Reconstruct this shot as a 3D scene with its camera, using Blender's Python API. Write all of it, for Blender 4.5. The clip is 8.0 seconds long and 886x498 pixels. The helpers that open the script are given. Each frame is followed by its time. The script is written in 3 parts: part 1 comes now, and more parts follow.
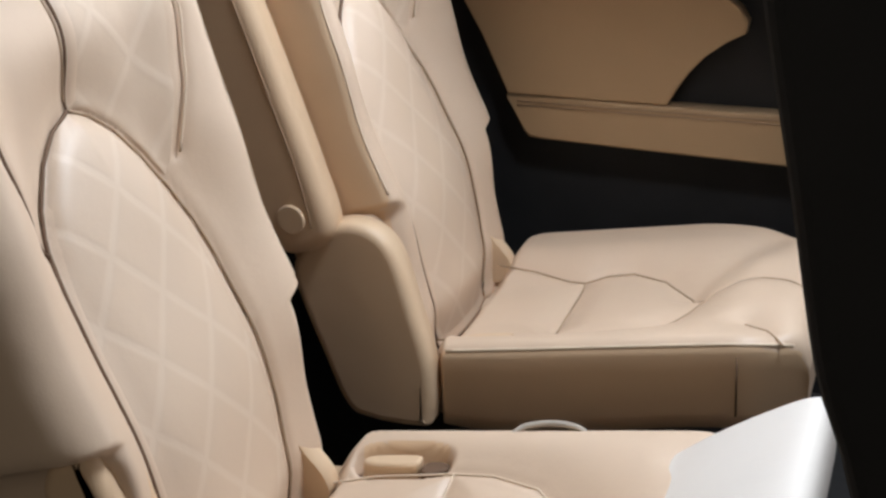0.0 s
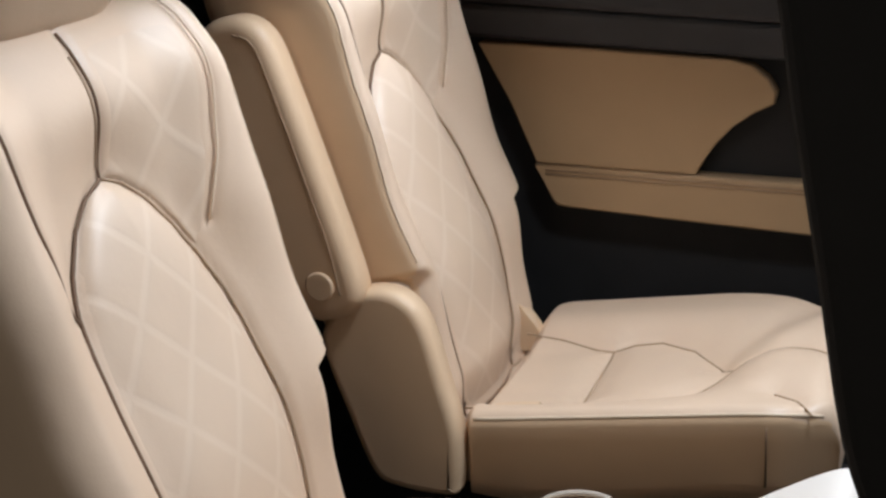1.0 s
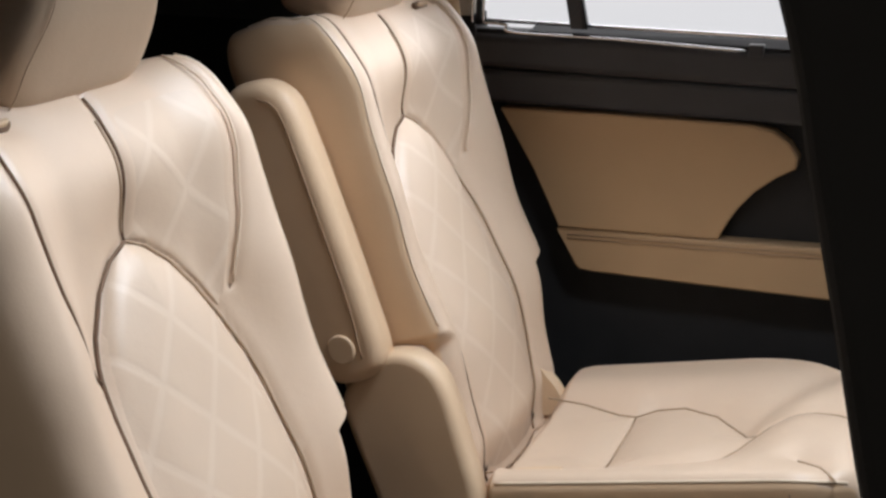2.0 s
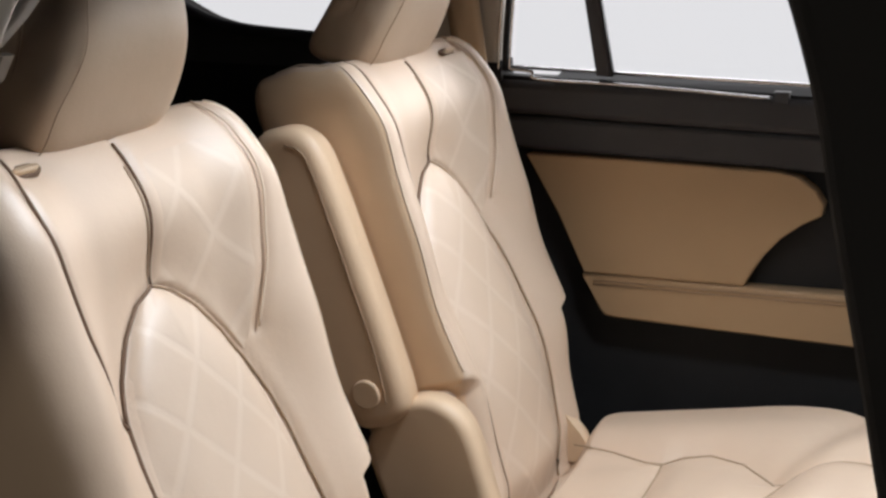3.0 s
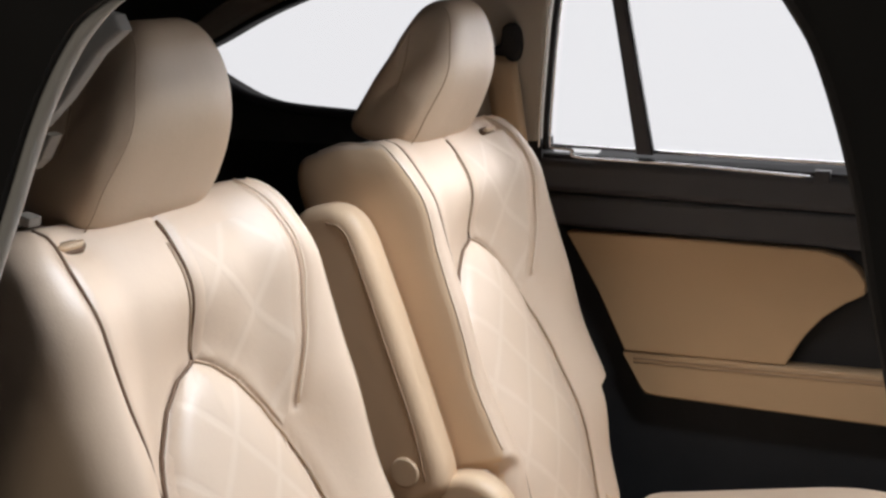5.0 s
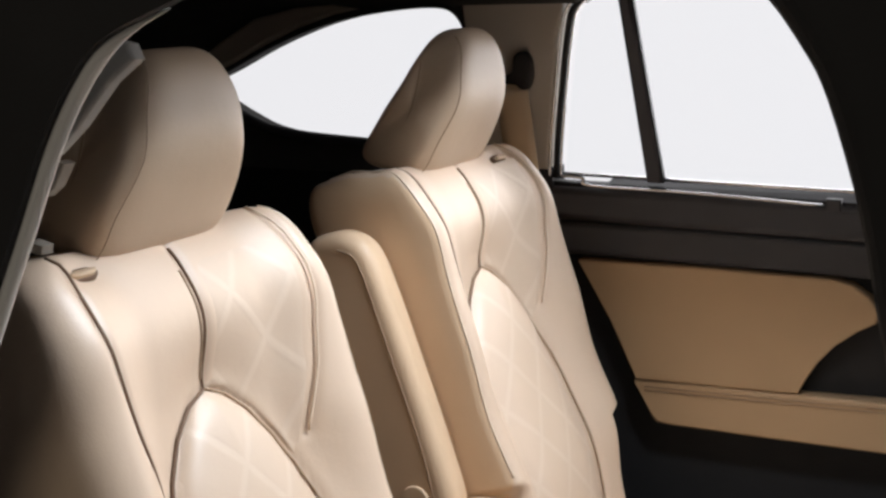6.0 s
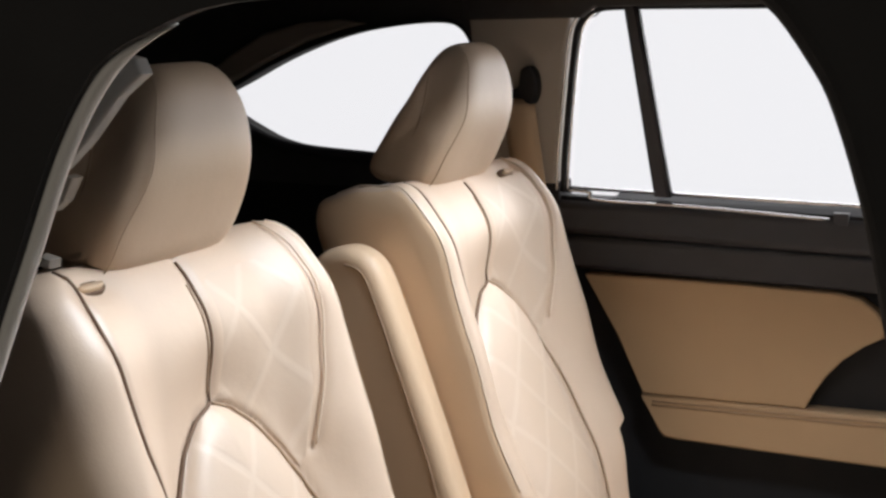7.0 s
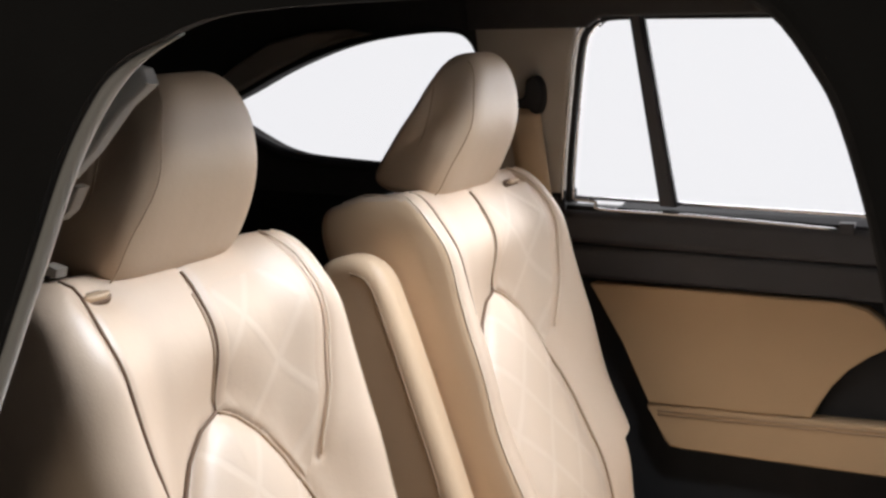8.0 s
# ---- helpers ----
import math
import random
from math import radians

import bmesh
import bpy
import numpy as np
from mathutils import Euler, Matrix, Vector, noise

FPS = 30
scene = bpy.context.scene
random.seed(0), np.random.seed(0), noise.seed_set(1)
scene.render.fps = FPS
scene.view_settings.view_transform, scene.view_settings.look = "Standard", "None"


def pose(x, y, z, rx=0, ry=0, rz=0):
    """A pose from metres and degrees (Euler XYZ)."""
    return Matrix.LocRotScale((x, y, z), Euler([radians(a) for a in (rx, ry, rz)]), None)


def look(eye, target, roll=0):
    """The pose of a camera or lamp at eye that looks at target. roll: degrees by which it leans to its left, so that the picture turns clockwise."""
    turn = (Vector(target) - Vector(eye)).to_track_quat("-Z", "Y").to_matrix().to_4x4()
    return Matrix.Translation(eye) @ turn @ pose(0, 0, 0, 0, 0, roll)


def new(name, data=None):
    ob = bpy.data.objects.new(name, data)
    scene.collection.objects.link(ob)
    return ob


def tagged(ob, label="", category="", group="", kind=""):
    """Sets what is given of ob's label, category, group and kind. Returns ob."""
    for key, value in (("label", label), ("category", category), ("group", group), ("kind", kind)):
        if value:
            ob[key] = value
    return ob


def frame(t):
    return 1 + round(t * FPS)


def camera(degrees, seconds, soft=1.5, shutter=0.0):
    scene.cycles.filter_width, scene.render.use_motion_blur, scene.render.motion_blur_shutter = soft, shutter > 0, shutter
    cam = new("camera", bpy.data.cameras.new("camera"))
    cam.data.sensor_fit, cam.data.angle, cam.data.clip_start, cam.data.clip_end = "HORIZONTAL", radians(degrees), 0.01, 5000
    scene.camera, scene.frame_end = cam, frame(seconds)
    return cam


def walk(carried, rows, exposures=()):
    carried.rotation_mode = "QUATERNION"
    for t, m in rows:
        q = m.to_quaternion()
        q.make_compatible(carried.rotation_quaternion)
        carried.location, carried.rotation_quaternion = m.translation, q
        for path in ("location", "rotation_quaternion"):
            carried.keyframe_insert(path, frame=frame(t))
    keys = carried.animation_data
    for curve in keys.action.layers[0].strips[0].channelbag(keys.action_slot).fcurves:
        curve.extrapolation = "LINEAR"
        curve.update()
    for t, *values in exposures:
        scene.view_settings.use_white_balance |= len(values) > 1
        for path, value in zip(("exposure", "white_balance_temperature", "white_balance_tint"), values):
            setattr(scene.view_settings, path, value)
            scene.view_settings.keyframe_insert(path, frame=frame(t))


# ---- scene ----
cam = camera(35.49, 8.0, soft=2.7)
# seconds, x, y, z, pitch, roll, yaw
PATH = [
    (0.0, 0.6840, -1.5544, 1.2417, -22.33, -0.11, 20.27),
    (0.5, 0.6862, -1.5569, 1.2429, -20.89, -0.06, 20.86),
    (1.0, 0.6883, -1.5592, 1.2440, -19.52, 0.07, 21.52),
    (1.5, 0.6904, -1.5616, 1.2451, -18.12, 0.13, 22.01),
    (3.0, 0.6952, -1.5669, 1.2476, -15.02, 0.20, 23.62),
    (3.5, 0.6964, -1.5682, 1.2482, -14.24, 0.28, 24.19),
    (4.0, 0.6978, -1.5698, 1.2489, -13.36, 0.28, 24.65),
    (4.5, 0.6990, -1.5711, 1.2496, -12.58, 0.32, 25.04),
    (6.0, 0.7019, -1.5743, 1.2511, -10.70, 0.35, 25.83),
    (6.5, 0.7023, -1.5749, 1.2513, -10.40, 0.39, 26.03),
    (7.0, 0.7028, -1.5753, 1.2516, -10.12, 0.36, 26.13),
    (7.5, 0.7031, -1.5757, 1.2517, -9.90, 0.38, 26.24),
    (8.0, 0.7034, -1.5760, 1.2519, -9.73, 0.38, 26.37),
]
walk(cam, [(t, pose(x, y, z, 90 + p, r, w)) for t, x, y, z, p, r, w in PATH], [(0.0, -0.26), (3.5, -0.14), (8.0, 0.05)])

# ---- light: a white studio beyond the far windows, unseen lamps added ahead of the windscreen, over the roof opening and outside the doors ----
world = bpy.data.worlds.new("studio")
scene.world = world
world.use_nodes = True
# the warm tint stands in for light bounced round a beige cabin
world.node_tree.nodes["Background"].inputs[0].default_value = (1.0, 0.91, 0.80, 1)
world.node_tree.nodes["Background"].inputs[1].default_value = 0.10


def softbox(name, eye, target, sx, sy, power, color):
    lamp = bpy.data.lights.new(name, "AREA")
    lamp.shape, lamp.size, lamp.size_y, lamp.energy, lamp.color = "RECTANGLE", sx, sy, power, color
    ob = new(name, lamp)
    ob.matrix_world = look(eye, target)
    return ob


softbox("roof_key_lamp", (0.66, 0.02, 2.1), (0.1, 0.0, 0.7), 0.5, 0.4, 39, (0.90, 0.98, 1.095))
softbox("front_window_fill", (1.95, 1.35, 1.25), (-0.1, 0.0, 0.8), 1.2, 0.7, 3, (1.0, 0.98, 0.985))
softbox("windscreen_fill", (2.5, 0.1, 1.6), (0.0, 0.0, 0.8), 1.0, 0.6, 4, (1.0, 0.98, 0.985))
softbox("side_window_light", (0.25, 0.98, 1.12), (0.2, 0.0, 0.85), 1.2, 0.36, 6.0, (1.0, 0.975, 1.0))
# added warm fill behind the camera, brightens flanks and door panel
softbox("door_fill_lamp", (0.0, -3.6, 1.6), (0.0, 0.2, 0.8), 1.6, 1.2, 12.0, (1.0, 0.90, 0.76))


# ---- materials ----
def material(name, color, rough=0.5, metal=0.0, vary=0.12, scale=9.0, bump=0.0, bump_scale=400.0, spec=0.5, coat=0.0):
    m = bpy.data.materials.new(name)
    m.use_nodes = True
    nt = m.node_tree
    b = nt.nodes["Principled BSDF"]
    b.inputs["Roughness"].default_value = rough
    b.inputs["Metallic"].default_value = metal
    b.inputs["Specular IOR Level"].default_value = spec
    b.inputs["Coat Weight"].default_value = coat
    tc = nt.nodes.new("ShaderNodeTexCoord")
    n1 = nt.nodes.new("ShaderNodeTexNoise")
    n1.inputs["Scale"].default_value, n1.inputs["Detail"].default_value = scale, 5.0
    nt.links.new(tc.outputs["Object"], n1.inputs["Vector"])
    mix = nt.nodes.new("ShaderNodeMix")
    mix.data_type = "RGBA"
    mix.inputs[6].default_value = (*[c * (1 - vary) for c in color], 1)
    mix.inputs[7].default_value = (*[min(1.0, c * (1 + vary)) for c in color], 1)
    nt.links.new(n1.outputs["Fac"], mix.inputs[0])
    nt.links.new(mix.outputs[2], b.inputs["Base Color"])
    if bump > 0:
        n2 = nt.nodes.new("ShaderNodeTexVoronoi")
        n2.inputs["Scale"].default_value = bump_scale
        nt.links.new(tc.outputs["Object"], n2.inputs["Vector"])
        bp = nt.nodes.new("ShaderNodeBump")
        bp.inputs["Strength"].default_value, bp.inputs["Distance"].default_value = bump, 0.0006
        nt.links.new(n2.outputs["Distance"], bp.inputs["Height"])
        n3 = nt.nodes.new("ShaderNodeTexNoise")
        n3.inputs["Scale"].default_value, n3.inputs["Detail"].default_value = 22.0, 3.0
        nt.links.new(tc.outputs["Object"], n3.inputs["Vector"])
        bp2 = nt.nodes.new("ShaderNodeBump")
        bp2.inputs["Strength"].default_value, bp2.inputs["Distance"].default_value = 0.25, 0.004
        nt.links.new(n3.outputs["Fac"], bp2.inputs["Height"])
        nt.links.new(bp2.outputs[0], bp.inputs["Normal"])
        nt.links.new(bp.outputs[0], b.inputs["Normal"])
    return m


def quilted(name, color, line_color):
    """Leather with a stitched diamond pattern: the seat's own across and up coordinates are in the UV map."""
    m = material(name, color, 0.52, vary=0.07, bump=0.12, spec=1.0)
    nt = m.node_tree
    b = nt.nodes["Principled BSDF"]
    uv = nt.nodes.new("ShaderNodeUVMap")
    sep = nt.nodes.new("ShaderNodeSeparateXYZ")
    nt.links.new(uv.outputs[0], sep.inputs[0])

    def calc(op, a, c=None, d=None):
        n = nt.nodes.new("ShaderNodeMath")
        n.operation = op
        for i, v in enumerate((a, c, d)):
            if v is None:
                continue
            if isinstance(v, (int, float)):
                n.inputs[i].default_value = v
            else:
                nt.links.new(v, n.inputs[i])
        return n.outputs[0]

    a = calc("DIVIDE", sep.outputs[0], 0.104)
    c = calc("DIVIDE", sep.outputs[1], 0.122)

    def line(v):
        return calc("ABSOLUTE", calc("SUBTRACT", calc("FRACT", calc("ADD", v, 20.0)), 0.5))

    far = calc("MINIMUM", line(calc("ADD", a, c)), line(calc("SUBTRACT", a, c)))
    ramp = nt.nodes.new("ShaderNodeMapRange")
    ramp.interpolation_type = "SMOOTHSTEP"
    ramp.inputs[1].default_value, ramp.inputs[2].default_value = 0.015, 0.10
    ramp.inputs[3].default_value, ramp.inputs[4].default_value = 1.0, 0.0
    nt.links.new(far, ramp.inputs[0])
    old = b.inputs["Base Color"].links[0].from_socket
    mix = nt.nodes.new("ShaderNodeMix")
    mix.data_type = "RGBA"
    nt.links.new(calc("MULTIPLY", ramp.outputs[0], 0.36), mix.inputs[0])
    nt.links.new(old, mix.inputs[6])
    mix.inputs[7].default_value = (*line_color, 1)
    nt.links.new(mix.outputs[2], b.inputs["Base Color"])
    bp = nt.nodes.new("ShaderNodeBump")
    bp.inputs["Strength"].default_value, bp.inputs["Distance"].default_value = 0.22, 0.0015
    nt.links.new(ramp.outputs[0], bp.inputs["Height"])
    nt.links.new(b.inputs["Normal"].links[0].from_socket, bp.inputs["Normal"])
    nt.links.new(bp.outputs[0], b.inputs["Normal"])
    return m


LEATHER = material("beige_leather", (0.63, 0.468, 0.335), 0.5, vary=0.06, bump=0.14, spec=0.8)
QUILT = quilted("quilted_leather", (0.605, 0.453, 0.325), (0.70, 0.558, 0.43))
# seat leather with the warm shade of the flanks put into its colour
SIDE = material("shade_tinted_leather", (0.66, 0.465, 0.295), 0.5, vary=0.06, bump=0.14)
# seat leather darkened and warmed for the shade on the head rests
HEADREST = material("shaded_head_rest_leather", (0.55, 0.41, 0.285), 0.5, vary=0.08, bump=0.14, spec=0.8)
# the paleness stands for leather overexposed by light from above
PALE = material("glare_pale_leather", (0.78, 0.73, 0.67), 0.45, vary=0.04, bump=0.2)
SEAM = material("brown_seam", (0.15, 0.088, 0.052), 0.8)
PALE_SEAM = material("light_brown_seam", (0.36, 0.25, 0.16), 0.7)
PIPING = material("pale_piping", (0.68, 0.54, 0.40), 0.45)
PLASTIC = material("beige_plastic", (0.66, 0.475, 0.305), 0.5, vary=0.04, bump=0.15)
DOORTAN = material("tan_door_leather", (0.45, 0.297, 0.162), 0.55, vary=0.05, bump=0.3)
BLACK = material("black_plastic", (0.022, 0.021, 0.021), 0.8, vary=0.3, bump=0.2, spec=0.25)
GREYTRIM = material("dark_grey_trim", (0.058, 0.0565, 0.060), 0.65, vary=0.2, bump=0.25, spec=0.25)
CARPET = material("black_carpet", (0.016, 0.015, 0.015), 0.95, vary=0.4, scale=60)
HEADLINER = material("dark_headliner", (0.05, 0.047, 0.045), 0.95, vary=0.15, scale=50)
PILLAR = material("grey_beige_pillar_trim", (0.42, 0.37, 0.31), 0.8, vary=0.05, bump=0.15)
CHROME = material("satin_chrome", (0.75, 0.75, 0.76), 0.25, metal=1.0, vary=0.03)
SILL = material("satin_black_sill", (0.03, 0.03, 0.032), 0.75, metal=0.0, spec=0.1, vary=0.05)
GREYPANEL = material("grey_panel", (0.5, 0.48, 0.45), 0.8, vary=0.1)
GREYSEAL = material("grey_door_seal", (0.72, 0.70, 0.66), 0.4, vary=0.1)
BELT = material("beige_belt_webbing", (0.56, 0.41, 0.265), 0.8, vary=0.06, bump=0.3, bump_scale=700)
STUDIO = material("dark_studio_wall", (0.06, 0.06, 0.06), 0.9, vary=0.1)

# the backdrop glows by itself in place of studio light falling on it
WHITE = bpy.data.materials.new("glowing_white_cyclorama")
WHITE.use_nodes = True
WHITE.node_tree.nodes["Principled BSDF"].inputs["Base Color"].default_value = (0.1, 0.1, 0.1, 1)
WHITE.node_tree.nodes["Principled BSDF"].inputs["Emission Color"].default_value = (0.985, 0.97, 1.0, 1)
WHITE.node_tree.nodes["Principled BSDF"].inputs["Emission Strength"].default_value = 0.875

GLASS = bpy.data.materials.new("window_glass")
GLASS.use_nodes = True
_nt = GLASS.node_tree
_nt.nodes.remove(_nt.nodes["Principled BSDF"])
_tr, _gl, _mx, _fr = (_nt.nodes.new(k) for k in ("ShaderNodeBsdfTransparent", "ShaderNodeBsdfGlossy", "ShaderNodeMixShader", "ShaderNodeFresnel"))
_gl.inputs["Roughness"].default_value = 0.02
_tr.inputs[0].default_value = (0.97, 0.98, 0.98, 1)
_fr.inputs[0].default_value = 1.2
_nt.links.new(_fr.outputs[0], _mx.inputs[0])
_nt.links.new(_tr.outputs[0], _mx.inputs[1])
_nt.links.new(_gl.outputs[0], _mx.inputs[2])
_nt.links.new(_mx.outputs[0], _nt.nodes["Material Output"].inputs[0])


# ---- mesh helpers ----
def part(name, bm, mat, parent=None, label="", smooth=True):
    me = bpy.data.meshes.new(name)
    bmesh.ops.recalc_face_normals(bm, faces=bm.faces)
    bm.to_mesh(me)
    bm.free()
    me.materials.append(mat)
    if smooth:
        me.polygons.foreach_set("use_smooth", [len(f.vertices) < 9 for f in me.polygons])
    ob = new(name, me)
    ob.parent = parent
    if label:
        tagged(ob, label)
    return ob


def empty(name, at, label, category, group="", kind=""):
    ob = new(name)
    ob.empty_display_size = 0.05
    ob.location = at
    return tagged(ob, label, category, group, kind)


def loft(rings, caps=True):
    """Rings of points, each closed, joined into one skin."""
    bm = bmesh.new()
    vs = [[bm.verts.new(p) for p in r] for r in rings]
    n = len(rings[0])
    for a, b in zip(vs, vs[1:]):
        for i in range(n):
            bm.faces.new((a[i], a[(i + 1) % n], b[(i + 1) % n], b[i]))
    if caps:
        bm.faces.new(vs[0])
        bm.faces.new(vs[-1])
    return bm


def sheet(rows, uvs=None):
    """A grid of points as one skin."""
    bm = bmesh.new()
    vs = [[bm.verts.new(p) for p in r] for r in rows]
    lay = bm.loops.layers.uv.new("UVMap") if uvs else None
    for j in range(len(rows) - 1):
        for i in range(len(rows[0]) - 1):
            q = ((j, i), (j, i + 1), (j + 1, i + 1), (j + 1, i))
            f = bm.faces.new([vs[a][b] for a, b in q])
            if uvs:
                for lp, (a, b) in zip(f.loops, q):
                    lp[lay].uv = uvs[a][b]
    return bm


def tube(points, r, n=8):
    """A round cord along points."""
    P = [Vector(p) for p in points]
    rings = []
    side = None
    for i, p in enumerate(P):
        d = (P[min(i + 1, len(P) - 1)] - P[max(i - 1, 0)]).normalized()
        if side is None:
            side = d.orthogonal().normalized()
        side = (side - d * side.dot(d)).normalized()
        up = d.cross(side)
        rr = r[i] if isinstance(r, list) else r
        rings.append([p + rr * (math.cos(a) * side + math.sin(a) * up) for a in [2 * math.pi * k / n for k in range(n)]])
    return loft(rings)


def smooth_line(pts, n=40, closed=False):
    """A smooth curve through the points."""
    P = [Vector(p) for p in pts]
    m = len(P)
    out = []
    segs = m if closed else m - 1
    for k in range(n if closed else n + 1):
        s = k / n * segs
        i = min(int(s), segs - 1)
        f = s - i
        if closed:
            a, b, c, d = (P[(i + j) % m] for j in (-1, 0, 1, 2))
        else:
            b, c = P[i], P[i + 1]
            a = P[i - 1] if i > 0 else 2 * b - c
            d = P[i + 2] if i + 2 < m else 2 * c - b
        out.append(0.5 * (2 * b + (c - a) * f + (2 * a - 5 * b + 4 * c - d) * f * f + (3 * b - a - 3 * c + d) * f ** 3))
    return out


def pad(outline, lo, hi, r, to_world, steps=5, both=False):
    """A slab with a closed outline (pairs) between two depths, its edge towards hi (or both) rounded by r."""
    P = [Vector((a, b)) for a, b in outline]
    n = len(P)
    area = sum(P[i].x * P[(i + 1) % n].y - P[(i + 1) % n].x * P[i].y for i in range(n))
    if area < 0:
        P.reverse()
    nor = []
    for i in range(n):
        d = (P[(i + 1) % n] - P[i - 1]).normalized()
        nor.append(Vector((-d.y, d.x)))
    s = 1 if hi > lo else -1
    prof = []
    if both:
        prof += [(r * (1 - math.sin(a)), lo + s * r * (1 - math.cos(a))) for a in [math.pi / 2 * k / steps for k in range(steps)]]
    else:
        prof.append((0.0, lo))
    prof += [(r * (1 - math.cos(a)), hi - s * r * (1 - math.sin(a))) for a in [math.pi / 2 * k / steps for k in range(steps + 1)]]
    prof.append((prof[-1][0] + min(0.002, r * 0.3), hi))
    return loft([[to_world(*(P[i] + nor[i] * ins), dep) for i in range(n)] for ins, dep in prof])


def xz(x, z, y):
    return Vector((x, y, z))


def ramp01(x, a, b):
    t = min(1.0, max(0.0, (x - a) / (b - a)))
    return t * t * (3 - 2 * t)


def box(bm, x0, x1, y0, y1, z0, z1):
    v = [bm.verts.new((x, y, z)) for x in (x0, x1) for y in (y0, y1) for z in (z0, z1)]
    for f in ((0, 1, 3, 2), (4, 6, 7, 5), (0, 4, 5, 1), (2, 3, 7, 6), (0, 2, 6, 4), (1, 5, 7, 3)):
        bm.faces.new([v[i] for i in f])
    return bm


# ---- the cabin: floor, roof, side walls ----
def setting(name, bm, mat, label, smooth=False):
    return tagged(part(name, bm, mat, None, "", smooth), label, name.split("_")[0], "", "structure")


setting("floor", box(bmesh.new(), -2.2, 2.2, -0.86, 0.86, -0.06, 0.0), CARPET, "black carpeted floor of the car cabin")
setting("ground", box(bmesh.new(), -8, 8, -7, 6, -0.5, -0.45), STUDIO, "dark studio floor under the car")
setting("wall_studio", box(bmesh.new(), -8, 8, -7.1, -7, -0.5, 5), STUDIO, "dark studio wall across from the open door")
setting("backdrop", box(bmesh.new(), -7, 5, 3.0, 3.05, -0.5, 4.5), WHITE, "plain white studio backdrop outside the windows, made to glow")
def opening_panel(x0, x1, y0, y1, z0, z1, hx0, hx1, hy0, hy1):
    """A flat panel with a rectangular hole through it."""
    bm = bmesh.new()
    rings = [[bm.verts.new((x, y, z)) for x, y in ((a, c), (b, c), (b, d), (a, d))] for a, b, c, d, z in (
        (hx0, hx1, hy0, hy1, z0), (x0, x1, y0, y1, z0), (x0, x1, y0, y1, z1), (hx0, hx1, hy0, hy1, z1))]
    for r0, r1 in zip(rings, rings[1:] + rings[:1]):
        for i in range(4):
            bm.faces.new((r0[i], r0[(i + 1) % 4], r1[(i + 1) % 4], r1[i]))
    return bm


# unseen opening, added and sized so its edges shade the outer seat sides
ROOF = (0.01, 1.15, -0.50, 0.345)
setting("ceiling", opening_panel(-2.2, 1.6, -0.66, 0.66, 1.285, 1.33, *ROOF), HEADLINER, "dark fabric headliner with an opening added to shape the light")
added_roof_pane = setting("window_2", box(bmesh.new(), ROOF[0] + 0.002, ROOF[1] - 0.002, ROOF[2] + 0.002, ROOF[3] - 0.002, 1.32, 1.325), GLASS, "unseen clear pane added in the roof opening")
added_roof_pane.visible_shadow = False
setting("wall_rear", box(bmesh.new(), -2.2, -2.14, -0.8, 0.8, 0, 1.33), BLACK, "dark rear end of the cargo area")


def lean(z):
    """The side glass leans inwards above the sill."""
    return 0.74 - 0.27 * max(0.0, z - 0.90)


def leaning(x, z, d):
    return Vector((x, lean(z) + d, z))


def wall_with_hole(hole, x0, x1, z0, z1, depth, to_world):
    """A panel from x0 to x1 and z0 to z1 with a hole through it, of that depth."""
    n = len(hole)
    cx, cz = sum(p[0] for p in hole) / n, sum(p[1] for p in hole) / n
    outer = []
    for px, pz in hole:
        dx, dz = px - cx, pz - cz
        k = min(((x1 - cx) / dx if dx > 1e-9 else (x0 - cx) / dx if dx < -1e-9 else 1e9), ((z1 - cz) / dz if dz > 1e-9 else (z0 - cz) / dz if dz < -1e-9 else 1e9))
        outer.append((cx + dx * k, cz + dz * k))
    for c in ((x0, z0), (x0, z1), (x1, z0), (x1, z1)):
        i = min(range(n), key=lambda j: (outer[j][0] - c[0]) ** 2 + (outer[j][1] - c[1]) ** 2)
        outer[i] = c
    bm = bmesh.new()
    loops = []
    for pts, d in ((hole, 0), (outer, 0), (outer, depth), (hole, depth)):
        loops.append([bm.verts.new(to_world(a, b, d)) for a, b in pts])
    for a, b in zip(loops, loops[1:] + loops[:1]):
        for i in range(n):
            bm.faces.new((a[i], a[(i + 1) % n], b[(i + 1) % n], b[i]))
    return bm


# quarter window behind the rear door
QUARTER = [tuple(p) for p in smooth_line([(-0.335, 1.10), (-0.336, 1.165), (-0.352, 1.205), (-0.39, 1.219), (-0.49, 1.212), (-0.615, 1.189), (-0.74, 1.147), (-0.85, 1.098), (-0.925, 1.065), (-0.93, 1.05), (-0.89, 1.034), (-0.843, 1.008), (-0.79, 0.984), (-0.713, 0.970), (-0.60, 0.963), (-0.45, 0.957), (-0.36, 0.960), (-0.338, 1.0)], 90, True)]
setting("wall_quarter", wall_with_hole(QUARTER, -2.2, -0.325, 0.9, 1.36, 0.05, leaning), HEADLINER, "dark grey quarter panel trim round the rear side window")
setting("wall_left", box(bmesh.new(), -2.2, -0.20, 0.74, 0.80, 0.0, 0.90), BLACK, "black lower side trim behind the rear door")
# pale piece shaped like the window light on the rear pillar trim
dp = [(-0.93, 1.075), (-0.845, 1.107), (-0.76, 1.146), (-0.674, 1.181), (-0.60, 1.203), (-0.545, 1.214), (-0.60, 1.222), (-0.68, 1.216), (-0.77, 1.196), (-0.86, 1.150), (-0.94, 1.10)]
setting("pillar_rear", pad(dp, 0.03, -0.014, 0.008, leaning), PILLAR, "lit patch of rear pillar trim above the quarter window, coloured pale")
